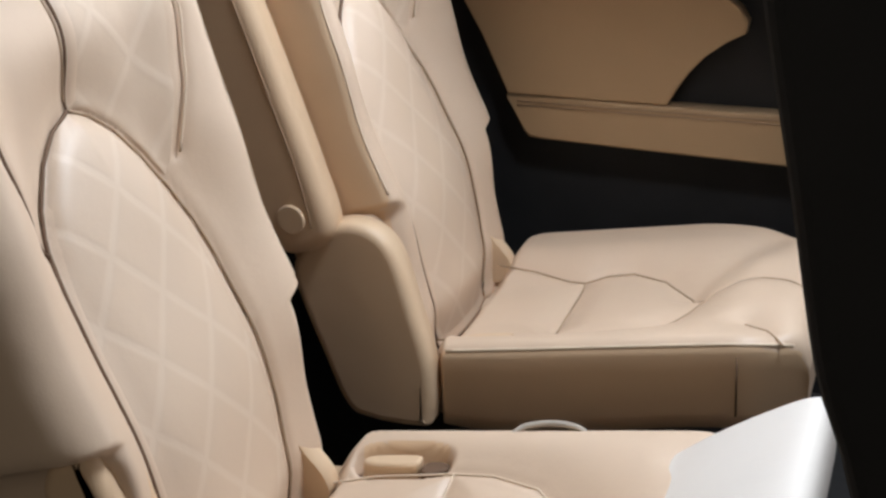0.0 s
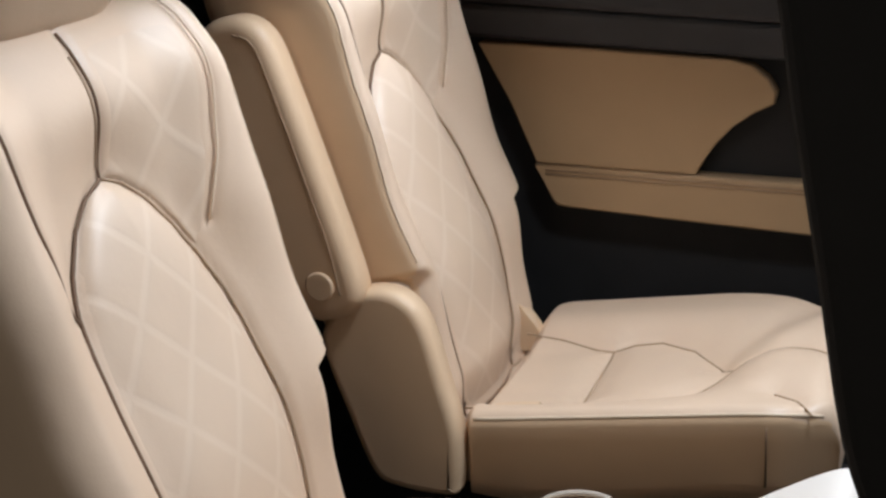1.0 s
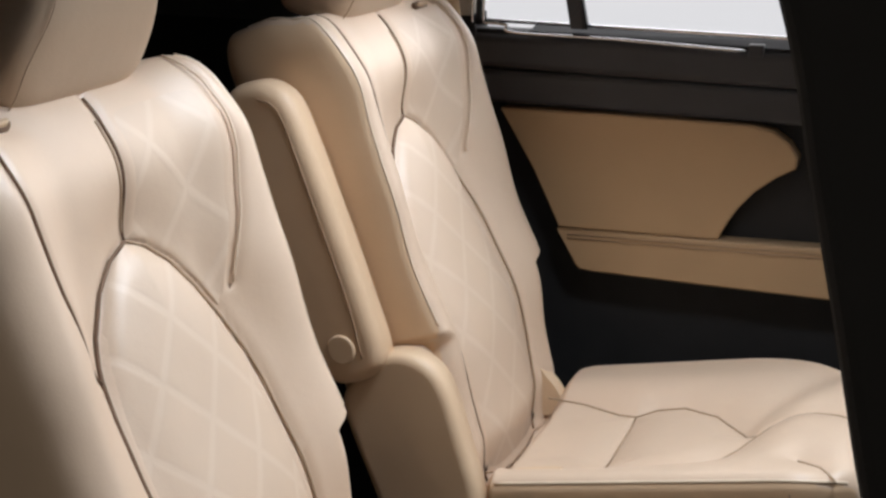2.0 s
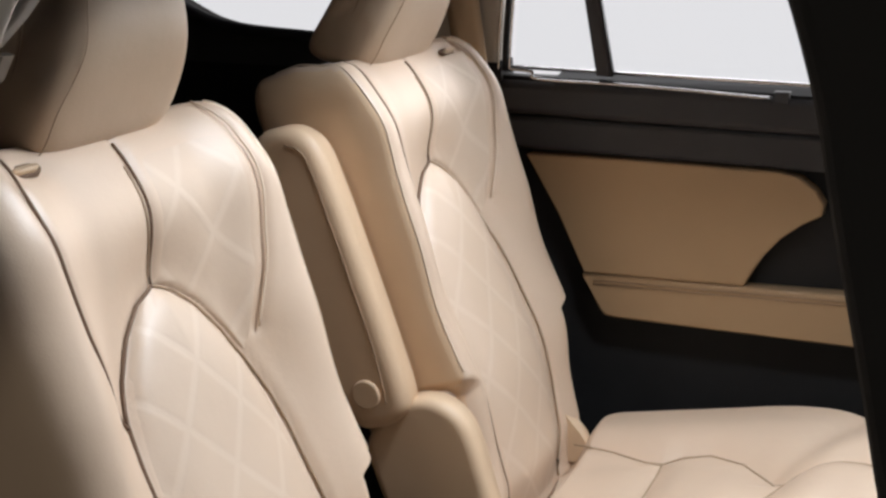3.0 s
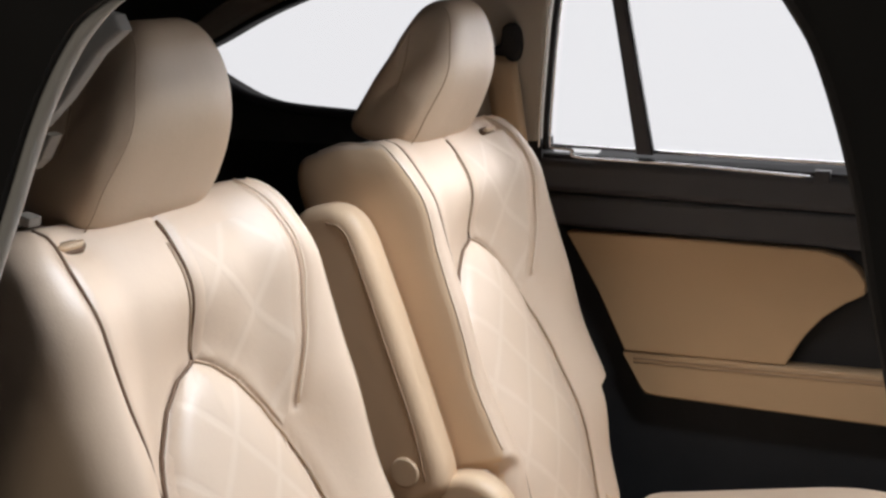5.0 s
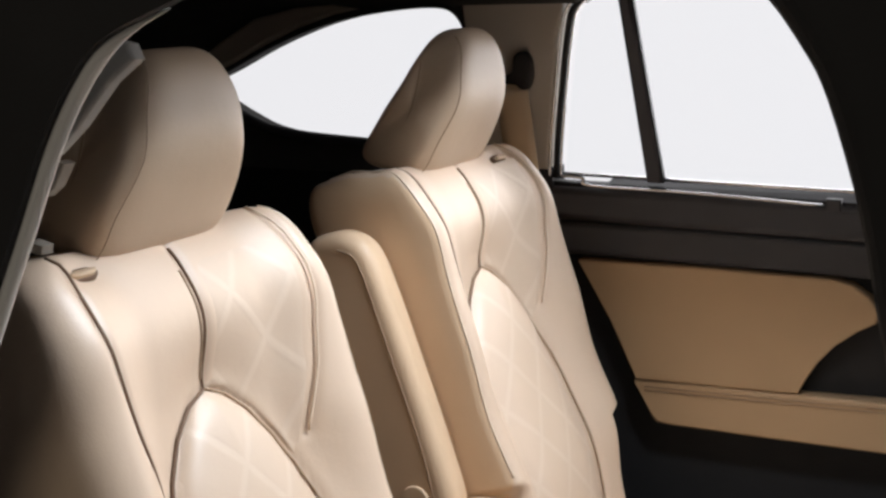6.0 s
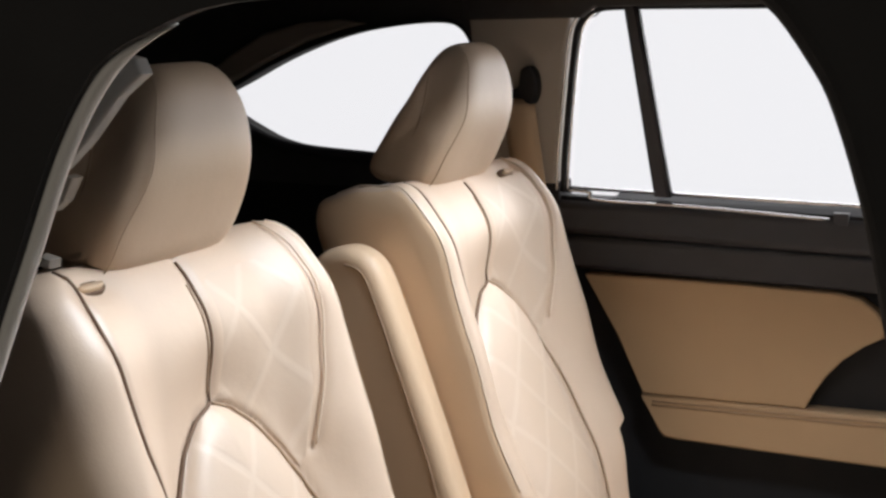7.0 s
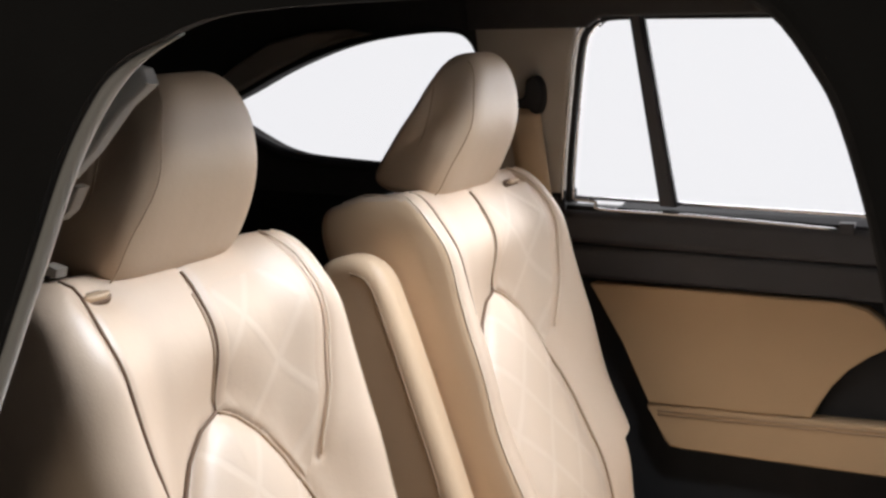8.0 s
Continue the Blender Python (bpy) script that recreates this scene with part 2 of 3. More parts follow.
q = empty("window_1", (-0.6, 0.72, 0.95), "clear pointed quarter window with black rim", "window", "", "structure")


def under(ob, base):
    """Hang a mesh built in the cabin's coordinates under a thing."""
    ob.parent = base
    ob.matrix_parent_inverse = Matrix.Translation(base.location).inverted()
    return ob


pane = bmesh.new()
pane.faces.new([pane.verts.new(leaning(a, b, 0.02)) for a, b in QUARTER])
g = under(part("pane", pane, GLASS, None, "", False), q)
g.visible_shadow = False
under(part("window_frame", tube([leaning(a, b, -0.003) for a, b in QUARTER + QUARTER[:1]], [0.011 - 0.007 * ramp01(b, 1.0, 1.06) for a, b in QUARTER + QUARTER[:1]], 10), GREYTRIM), q)
# pale pillar between door and quarter window
pl = [(-0.335, 0.93), (-0.335, 1.226), (-0.20, 1.226), (-0.146, 1.226), (-0.162, 1.17), (-0.204, 0.93)]
setting("pillar_left", pad(pl, 0.03, -0.012, 0.006, leaning), PILLAR, "pale grey-beige fabric pillar trim behind the door")

# ---- far rear door ----
door = empty("door_1", (0.1, 0.78, 0.2), "closed rear door with tan leather panel and black trim", "door", "", "structure")


def dpart(name, bm, mat, label="", smooth=True):
    return under(part(name, bm, mat, None, label, smooth), door)


dpart("door_shell", box(bmesh.new(), -0.199, 1.0, 0.762, 0.82, 0.05, 0.90), BLACK, "black lower door shell", False)
dpart("upper_trim", pad([(-0.198, 0.775), (-0.198, 0.835), (0.9, 0.828), (0.9, 0.772)], 0.765, 0.738, 0.008, xz), GREYTRIM, "dark grey grained upper door trim")
dpart("upper_trim", pad([(-0.198, 0.838), (-0.198, 0.899), (0.9, 0.889), (0.9, 0.831)], 0.765, 0.730, 0.012, xz), GREYTRIM, "dark grey grained upper door trim")
tan = [(-0.146, 0.769), (0.10, 0.772), (0.30, 0.771), (0.335, 0.764), (0.362, 0.745), (0.378, 0.722), (0.375, 0.702), (0.345, 0.685), (0.31, 0.657), (0.283, 0.624), (0.264, 0.592), (0.252, 0.5675), (0.10, 0.563), (-0.034, 0.5605), (-0.085, 0.664)]
dpart("door_panel", pad(tan, 0.765, 0.727, 0.004, xz), DOORTAN, "tan leather door panel")
strip = [(-0.035, 0.5595), (0.2, 0.5645), (0.62, 0.577), (0.62, 0.483), (0.2, 0.483), (0.03, 0.484), (0.008, 0.486), (-0.002, 0.496)]
arm = dpart("armrest", pad(strip, 0.765, 0.722, 0.005, xz), DOORTAN, "tan stitched door armrest")
for dz in (0.012, 0.019):
    dpart("stitching", tube([(x, 0.7212, 0.562 + 0.028 * (x + 0.02) - dz) for x in (-0.015, 0.2, 0.45, 0.6)], 0.0013, 5), PALE_SEAM)
# sill and glazing
dpart("window_sill", pad([(-0.20, 0.886), (-0.20, 0.907), (0.9, 0.894), (0.9, 0.873)], 0.775, 0.742, 0.006, xz), BLACK, "black window sill")
dpart("sill_trim", tube(smooth_line([(-0.188, 0.738, 0.918), (-0.142, 0.737, 0.915), (-0.126, 0.734, 0.903), (0.05, 0.734, 0.901), (0.28, 0.734, 0.893)], 40), 0.0028), CHROME, "thin chrome sill strip")
dpart("sill_trim", tube([(-0.19, 0.742, 0.922), (0.9, 0.742, 0.912)], 0.0035), CHROME, "thin chrome sill strip")
ledge = bmesh.new()
lv = [ledge.verts.new(p) for p in ((-0.10, 0.739, 0.907), (0.9, 0.739, 0.889), (0.9, 0.80, 0.909), (-0.10, 0.80, 0.916), (-0.10, 0.739, 0.89), (0.9, 0.739, 0.875), (0.9, 0.80, 0.89), (-0.10, 0.80, 0.89))]
for f in ((0, 1, 2, 3), (4, 7, 6, 5), (0, 4, 5, 1), (1, 5, 6, 2), (2, 6, 7, 3), (3, 7, 4, 0)):
    ledge.faces.new([lv[k] for k in f])
dpart("sill_ledge", ledge, SILL, "satin black sill ledge along the glass", False)
dpart("sill_clip", pad([(0.285, 0.885), (0.285, 0.905), (0.31, 0.905), (0.31, 0.885)], 0.745, 0.728, 0.003, xz), GREYTRIM)
edge = smooth_line([(-0.190, 0.915), (-0.181, 0.98), (-0.163, 1.08), (-0.144, 1.175), (-0.13, 1.215), (-0.098, 1.238), (-0.04, 1.243)], 50)
dpart("window_frame", tube([leaning(a - 0.004, b, 0.004) for a, b in edge] + [leaning(0.6, 1.245, 0.004)], 0.006), BLACK)
dpart("window_frame", tube([leaning(a - 0.012, b, -0.008) for a, b in edge[:44]], 0.0028), CHROME)
dpart("window_frame", tube([leaning(a + 0.006, b, 0.0) for a, b in edge[:40]], 0.0022), CHROME)
div = [(-0.022, 0.915), (0.005, 0.915), (-0.034, 1.26), (-0.055, 1.26)]
dpart("window_divider", pad(div, 0.02, -0.006, 0.004, leaning), GREYTRIM, "dark vertical window divider")
dpart("divider_seal", tube([leaning(0.006, 0.915, 0.0), leaning(-0.033, 1.26, 0.0)], 0.0022), BLACK)
pane = bmesh.new()
pane.faces.new([pane.verts.new(leaning(a, b, 0.045)) for a, b in [(e.x, e.y) for e in edge] + [(0.7, 1.25), (0.7, 0.9)]])
g = dpart("pane", pane, GLASS, "", False)
g.visible_shadow = False
setting("wall_roof_rail", pad([(-0.345, 1.220), (-0.24, 1.222), (-0.125, 1.224), (-0.10, 1.242), (0.2, 1.246), (0.9, 1.248), (0.9, 1.36), (-0.345, 1.36)], 0.05, -0.02, 0.006, leaning), HEADLINER, "dark roof rail trim over the far door")
setting("wall_quarter_cap", pad([(-0.325, 0.89), (-0.325, 0.932), (-0.199, 0.932), (-0.199, 0.89)], 0.06, -0.004, 0.004, leaning), BLACK, "black trim under the pillar")

# seat belt on the far pillar
belt = empty("seat_belt", (-0.24, 0.67, 0.7), "beige seat belt hanging from a black pillar loop", "seat belt")
bw = []
for k in range(15):
    s = k / 14
    z = 1.083 - 0.33 * s
    x = -0.260 + 0.048 * s
    hw = 0.034 - 0.006 * s
    y = 0.672 + 0.02 * s
    bw.append([(x - hw, y + 0.012, z), (x - hw * 0.4, y, z), (x + hw * 0.6, y - 0.002, z), (x + hw, y + 0.004, z), (x + hw, y + 0.007, z), (x, y + 0.004, z), (x - hw, y + 0.015, z)])
under(part("webbing", loft(bw), BELT, None, "folded beige webbing"), belt)
under(part("pillar_loop", pad([tuple(p) for p in smooth_line([(-0.238, 1.135), (-0.222, 1.142), (-0.211, 1.128), (-0.211, 1.098), (-0.222, 1.076), (-0.236, 1.078), (-0.246, 1.088), (-0.28, 1.084), (-0.282, 1.094), (-0.25, 1.103), (-0.243, 1.118)], 44, True)], -0.012, -0.034, 0.006, leaning), BLACK, None, "black plastic belt loop"), belt)

# ---- near side: body frame round the open door ----
front_edge = smooth_line([(0.48, 1.264), (0.515, 1.249), (0.541, 1.217), (0.557, 1.187), (0.577, 1.125), (0.591, 1.06), (0.612, 0.97), (0.637, 0.86), (0.666, 0.78), (0.71, 0.6), (0.74, 0.3)], 40)
rear_edge = smooth_line([(0.30, 1.262), (0.13, 1.252), (0.06, 1.232), (0.016, 1.211), (-0.013, 1.181), (-0.044, 1.132), (-0.079, 1.058), (-0.114, 0.985), (-0.17, 0.86), (-0.22, 0.7), (-0.22, 0.3)], 40)
def body(x, z, d):
    return Vector((x, -0.74 + d, z))
pf = [(p.x, p.y) for p in front_edge] + [(1.2, 0.3), (1.2, 1.4), (0.47, 1.4)]
setting("pillar_front", pad(pf, -0.06, 0.06, 0.02, body, both=True), BLACK, "black door pillar beside the open door")
pr = [(p.x, p.y) for p in rear_edge] + [(-2.2, 0.3), (-2.2, 1.4), (0.30, 1.4)]
setting("wall_right", pad(pr, -0.012, 0.004, 0.003, body), BLACK, "black body side behind the open door")
setting("roof_rail", box(bmesh.new(), 0.30, 0.47, -0.80, -0.66, 1.262, 1.4), BLACK, "black roof rail above the open door")
setting("trim_seal", tube([(p.x, -0.735, p.y) for p in rear_edge[7:33]], [0.0085 * ramp01(k, -1.5, 7) for k in range(26)], 10), GREYSEAL, "pale grey rubber seal of the door opening", True)
pp = [(0.004, 1.209), (0.010, 1.197), (-0.016, 1.178), (-0.05, 1.141), (-0.078, 1.117), (-0.10, 1.12), (-0.06, 1.18), (-0.023, 1.215)]
setting("trim_pillar", pad(pp, 0.055, 0.04, 0.004, body), GREYPANEL, "grey pillar trim beside the door seal")


# ---- seats ----
LEAN_U, LEAN_W, BASE = Vector((-0.345, 0, 0.9386)), Vector((0.9386, 0, 0.345)), Vector((0.05, 0, 0.35))


def S(u, v, w):
    """Seat-back coordinates: across, up along the back, out of its front."""
    return BASE + LEAN_U * v + LEAN_W * w + Vector((0, u, 0))


def table(rows, x):
    for (a, p), (b, r) in zip(rows, rows[1:]):
        if x <= b:
            t = max(0.0, (x - a) / (b - a))
            return p + (r - p) * t
    return rows[-1][1]


OVAL = [(-0.06, 0.108), (-0.03, 0.115), (0.0, 0.12), (0.1, 0.132), (0.2, 0.133), (0.30, 0.130), (0.35, 0.125), (0.40, 0.113), (0.44, 0.094), (0.48, 0.064), (0.505, 0.034), (0.515, 0.016), (0.519, 0.0)]
WING = [(0.395, 0.117), (0.42, 0.137), (0.45, 0.152), (0.5, 0.171), (0.57, 0.186), (0.62, 0.19), (0.66, 0.187), (0.69, 0.178)]


OVAL_PTS = np.array([(sg * table(OVAL, v), v) for v in np.linspace(-0.06, 0.519, 170) for sg in (1, -1)])


def half_width(v):
    return 0.193 + 0.028 * ramp01(v, 0.206, 0.222) + 0.004 * ramp01(v, 0.3, 0.6) - 0.008 * ramp01(v, 0.22, -0.02)


def front(u, v):
    """The padded front of the back rest, without its seams."""
    a = abs(u)
    w = -0.042 + 0.018 * math.exp(-((v - 0.605) / 0.06) ** 2) + 0.014 * math.exp(-((v - 0.17) / 0.11) ** 2)
    w += (0.040 - 0.018 * ramp01(v, 0.5, 0.68) - 0.016 * ramp01(v, 0.21, 0.09)) * ramp01(a, 0.10, 0.205)
    w -= 0.02 * ramp01(v, 0.03, -0.05)
    # the insert swells, and the pads round it dip towards its seam
    d = float(np.min(np.hypot(OVAL_PTS[:, 0] - u, OVAL_PTS[:, 1] - v)))
    inside = v < 0.519 and a < table(OVAL, v)
    k = ramp01(v, 0.30, 0.44)
    w += 0.013 * (1 - math.exp(-(d / 0.05) ** 2)) - 0.009 * k * math.exp(-(d / 0.014) ** 2) if inside else k * (0.019 * (1 - math.exp(-(d / 0.045) ** 2)) - 0.009)
    return w


def skin(u, v, w):
    """A point over the front that follows the rounded top of the back."""
    k = max(0.0, (v - 0.652) / 0.05)
    return S(u, v, front(u, v) + w - 0.036 * (1 - math.sqrt(max(0.0, 1 - k * k))))


SEAMS = {
    "centre_seam": [(0.0, v) for v in (0.519, 0.56, 0.6, 0.64, 0.66, 0.67, 0.677)],
    "insert_seam": [(-table(OVAL, v), v) for v in np.linspace(-0.055, 0.519, 44)],
    "insert_seam_b": [(table(OVAL, v), v) for v in np.linspace(0.519, -0.055, 44)],
    "wing_seam": [(table(WING, v) - 0.008 * ramp01(v, 0.40, 0.46), v) for v in np.linspace(0.425, 0.70, 28)],
    "wing_seam_b": [(-table(WING, v), v) for v in np.linspace(0.395, 0.70, 30)],
}


def dense(pts, step=0.003):
    out = []
    for (a, b), (c, d) in zip(pts, pts[1:]):
        n = max(1, int(math.hypot(c - a, d - b) / step))
        out += [(a + (c - a) * k / n, b + (d - b) * k / n) for k in range(n)]
    return np.array(out + [pts[-1]])


SEAM_PTS = np.vstack([dense(p) for p in SEAMS.values()])


def grooved(u, v):
    d = np.min(np.hypot(SEAM_PTS[:, 0] - u, SEAM_PTS[:, 1] - v))
    return front(u, v) - 0.0065 * math.exp(-(d / 0.006) ** 2)


BACK_W = -0.188


def swell(v):
    """How far the bolster beside the open door stands out."""
    return 0.025 * ramp01(v, 0.18, 0.24) * (1 - 0.55 * ramp01(v, 0.56, 0.69))


def taper(v):
    """The shoulder away from the open door draws in towards the top."""
    return 0.012 * ramp01(v, 0.50, 0.68)


def hump(v, w):
    """The top of the back rises a little behind its front edge."""
    return 0.014 * ramp01(v, 0.62, 0.70) * ramp01(-w, 0.05, 0.11)


def dent(u, v):
    """The leather sinks in round the release on the outer shoulder."""
    return 0.013 * math.exp(-((u - 0.15) / 0.034) ** 2 - ((v - 0.674) / 0.015) ** 2)


def backrest_mesh(wide=False):
    rings = []
    levels = list(np.linspace(-0.06, 0.2, 40)) + list(np.linspace(0.206, 0.224, 6)) + list(np.linspace(0.23, 0.65, 72)) + [0.702 - 0.05 * (1 - math.sin(a)) for a in np.linspace(0.06, math.pi / 2 * 0.97, 14)]
    for v in levels:
        s = max(0.0, (v - 0.652) / 0.05)
        r = 0.045 * (1 - math.sqrt(max(0.0, 1 - s * s)))
        hw = half_width(v) - r * 0.9
        ring = []
        n = 100
        re = 0.018
        hr = hw - taper(v)
        # the flank with the arm rest keeps its width down to the cushion and has a squarer shoulder
        hl, rl = (hw + swell(v), 0.018 + 1.5 * swell(v)) if wide else (0.219 + 0.006 * ramp01(v, 0.205, 0.222) - r * 0.45, re + 0.04 * ramp01(v, 0.222, 0.19))
        for k in range(n + 1):
            s1 = 2 * k / n - 1
            u = (hr if s1 > 0 else hl) * s1 * (1.3 - 0.3 * s1 * s1)
            e = max(0.0, hr - u if u > 0 else hl + u)
            rr = re if u > 0 else rl
            w = grooved(u, v) - r * 0.8 - dent(-u if wide else u, v)
            if e < rr:
                w -= rr - math.sqrt(max(0.0, rr * rr - (rr - e) ** 2))
            ring.append(S(u, v, w))
        we = front(hw, v) - r * 0.8 - re
        wl = front(hl, v) - r * 0.8 - rl
        bk = BACK_W + r * 0.5
        for k in range(1, 7):
            ring.append(S(hr, v, we + (bk + 0.02 - we) * k / 6))
        for k in range(1, 4):
            a = math.pi / 2 * k / 3
            ring.append(S(hr - 0.02 + 0.02 * math.cos(a), v, bk + 0.02 - 0.02 * math.sin(a)))
        for k in range(1, 10):
            ring.append(S(hr - 0.02 - (hr + hl - 0.04) * k / 10, v + hump(v, bk), bk))
        for k in range(0, 4):
            a = math.pi / 2 * k / 3
            ring.append(S(-hl + 0.02 - 0.02 * math.sin(a), v + hump(v, bk), bk + 0.02 - 0.02 * math.cos(a)))
        for k in range(1, 6):
            w = bk + 0.02 + (wl - bk - 0.02) * k / 6
            ring.append(S(-hl, v + hump(v, w), w))
        rings.append(ring)
    return loft(rings)


def panel(rows_uv, lift=0.0035):
    """A sewn-in panel that swells between its seams."""
    pts, uvs = [], []
    m = len(rows_uv)
    for j, row in enumerate(rows_uv):
        n = len(row)
        pr_, ur = [], []
        for i, (u, v) in enumerate(row):
            s = abs(2 * i / (n - 1) - 1)
            t = abs(2 * j / (m - 1) - 1)
            sw = (1 - s ** 10) * (1 - t ** 14)
            pr_.append(S(u, v, front(u, v) - 0.004 + (lift + 0.004) * sw))
            ur.append((u, v))
        pts.append(pr_)
        uvs.append(ur)
    return sheet(pts, uvs)


HEAD = [(0.690, 0.004), (0.686, -0.03), (0.712, -0.075), (0.735, -0.104), (0.757, -0.100), (0.79, -0.052), (0.83, 0.008), (0.862, 0.044), (0.884, 0.073), (0.880, 0.098), (0.858, 0.112), (0.82, 0.108), (0.77, 0.088), (0.72, 0.040)]


def headrest_mesh():
    prof = smooth_line(HEAD, 56, True)
    cv, cw, back = 0.783, 0.015, -0.04
    rings = []
    for k in range(-24, 25):
        s = k / 24
        s = s * (1.25 - 0.25 * s * s)
        sc = 0.72 + 0.28 * (1 - abs(s) ** 5) ** 0.5
        ring = []
        for p in prof:
            v, w = cv + (p.x - cv) * sc, cw + (p.y - cw) * sc
            # the sides of the head rest lean in towards the back
            hw = 0.118 - 0.024 * ramp01(w, 0.03, 0.11) - 0.014 * ramp01(-w, 0.0, 0.1) - 0.026 * ramp01(v, 0.80, 0.89)
            ring.append(S(hw * s, v - 0.007, w + back))
        rings.append(ring)
    for end, sg in ((0, -1), (-1, 1)):
        last = rings[end]
        mid = sum(last, Vector()) / len(last)
        for k, out in ((0.8, 0.003), (0.55, 0.0055), (0.3, 0.007), (0.05, 0.0075)):
            dome = [mid + (p - mid) * k + Vector((0, sg * out, 0)) for p in last]
            if sg < 0:
                rings.insert(0, dome)
            else:
                rings.append(dome)
    return loft(rings)


CUSH = {
    "cross_seam": [(0.194 + 0.006 * k, 0.072 - 0.242 * k) for k in (0, 0.25, 0.5, 0.75, 1)],
    "side_seam": [(0.03, 0.125), (0.1, 0.105), (0.165, 0.078), (0.194, 0.072), (0.225, 0.086), (0.269, 0.089), (0.325, 0.066), (0.375, 0.012), (0.403, -0.04), (0.385, -0.075), (0.362, -0.10), (0.311, -0.15), (0.25, -0.168), (0.2, -0.17), (0.1, -0.165), (0.02, -0.15)],
    "front_seam": [(0.403, -0.04), (0.418, -0.015), (0.448, 0.0), (0.48, 0.002), (0.51, -0.008), (0.54, -0.03)],
    "front_seam_b": [(0.48, -0.17), (0.512, -0.193), (0.538, -0.235)],
}
CUSH_PTS = np.vstack([dense(p) for p in CUSH.values()])


def cushion_top(x, u):
    z = 0.337 + 0.2 * x
    hollow = (1 - ramp01(abs(u + 0.03), 0.07, 0.19)) * (1 - ramp01(x, 0.34, 0.47))
    # a soft valley runs from the insert to the far front corner
    t = min(1.0, max(0.0, ((x - 0.38) * 0.09 + (u - 0.0) * 0.13) / 0.025))
    off = math.hypot(x - 0.38 - 0.09 * t, u - 0.13 * t)
    d = float(np.min(np.hypot(CUSH_PTS[:, 0] - x, CUSH_PTS[:, 1] - u)))
    return z - 0.03 * hollow - 0.012 * math.exp(-(off / 0.035) ** 2) + 0.011 * (1 - math.exp(-(d / 0.03) ** 2)) - 0.005


def edge_far(x):
    """Half width of the cushion on the side away from the aisle: its corners are well rounded."""
    k = max(0.0, (x - 0.33) / 0.225)
    return 0.240 - 0.22 * (1 - math.sqrt(max(0.0, 1 - k * k))) - 0.05 * ramp01(x, 0.085, 0.01)


def edge_aisle(x):
    return 0.25 - 0.05 * ramp01(x, 0.48, 0.60) - 0.03 * ramp01(x, 0.064, 0.056)


def cushion_z(x, u):
    d = np.min(np.hypot(CUSH_PTS[:, 0] - x, CUSH_PTS[:, 1] - u))
    return cushion_top(x, u) - 0.004 * math.exp(-(d / 0.006) ** 2)


def pocket(x, u):
    """The buckle pocket sunk into the inner bolster."""
    q_ = abs((x - 0.128) / 0.062) ** 2.6 + abs((u - 0.185) / 0.024) ** 2.6
    return 1 - ramp01(q_, 0.7, 1.25)


def cushion_mesh(inner):
    rings = []
    xs = list(np.linspace(0.006, 0.24, 60)) + list(np.linspace(0.246, 0.52, 44)) + [0.52 + 0.055 * math.sin(a) for a in np.linspace(0.12, math.pi / 2 * 0.96, 12)]
    for x in xs:
        s = max(0.0, (x - 0.52) / 0.055)
        drop = 0.06 * (1 - math.sqrt(max(0.0, 1 - s * s)))
        wide = {inner: edge_aisle(x), -inner: edge_far(x)}
        bot = 0.225 + 0.08 * ramp01(x, 0.1, 0.55) + drop * 0.3
        ring = []
        n = 150
        re = 0.022
        for k in range(n + 1):
            s1 = 2 * k / n - 1
            hw = wide[1 if s1 > 0 else -1]
            u = hw * s1 * (1.3 - 0.3 * s1 * s1)
            e = max(0.0, hw - abs(u))
            z = cushion_z(min(x, 0.56), -u * inner) - 0.06 * ramp01(x, 0.062, 0.015) - drop - 0.03 * pocket(x, u * inner)
            if e < re:
                z -= re - math.sqrt(max(0.0, re * re - (re - e) ** 2))
            ring.append((x, u, z))
        hp, hm = wide[1], wide[-1]
        zp, zm = (cushion_top(x, -sg * inner * wide[sg]) - drop - re for sg in (1, -1))
        for k in range(1, 6):
            ring.append((x, hp - 0.012 * k / 5, zp + (bot - zp) * k / 5))
        for k in range(1, 6):
            ring.append((x, hp - 0.012 - (hp + hm - 0.024) * k / 5, bot))
        for k in range(1, 5):
            ring.append((x, -hm + 0.012 - 0.012 * k / 5, bot + (zm - bot) * k / 5))
        rings.append(ring)
    return loft(rings)


def stadium(pts, n):
    return [tuple(p) for p in smooth_line(pts, n, True)]


def trim_sides(ob):
    """The flanks of a pad get the tan tint that stands for their warm shade."""
    ob.data.materials.append(SIDE)
    for f in ob.data.polygons:
        if abs(f.normal.y) > 0.8 and abs(f.center.y) > 0.17:
            f.material_index = 1
    return ob


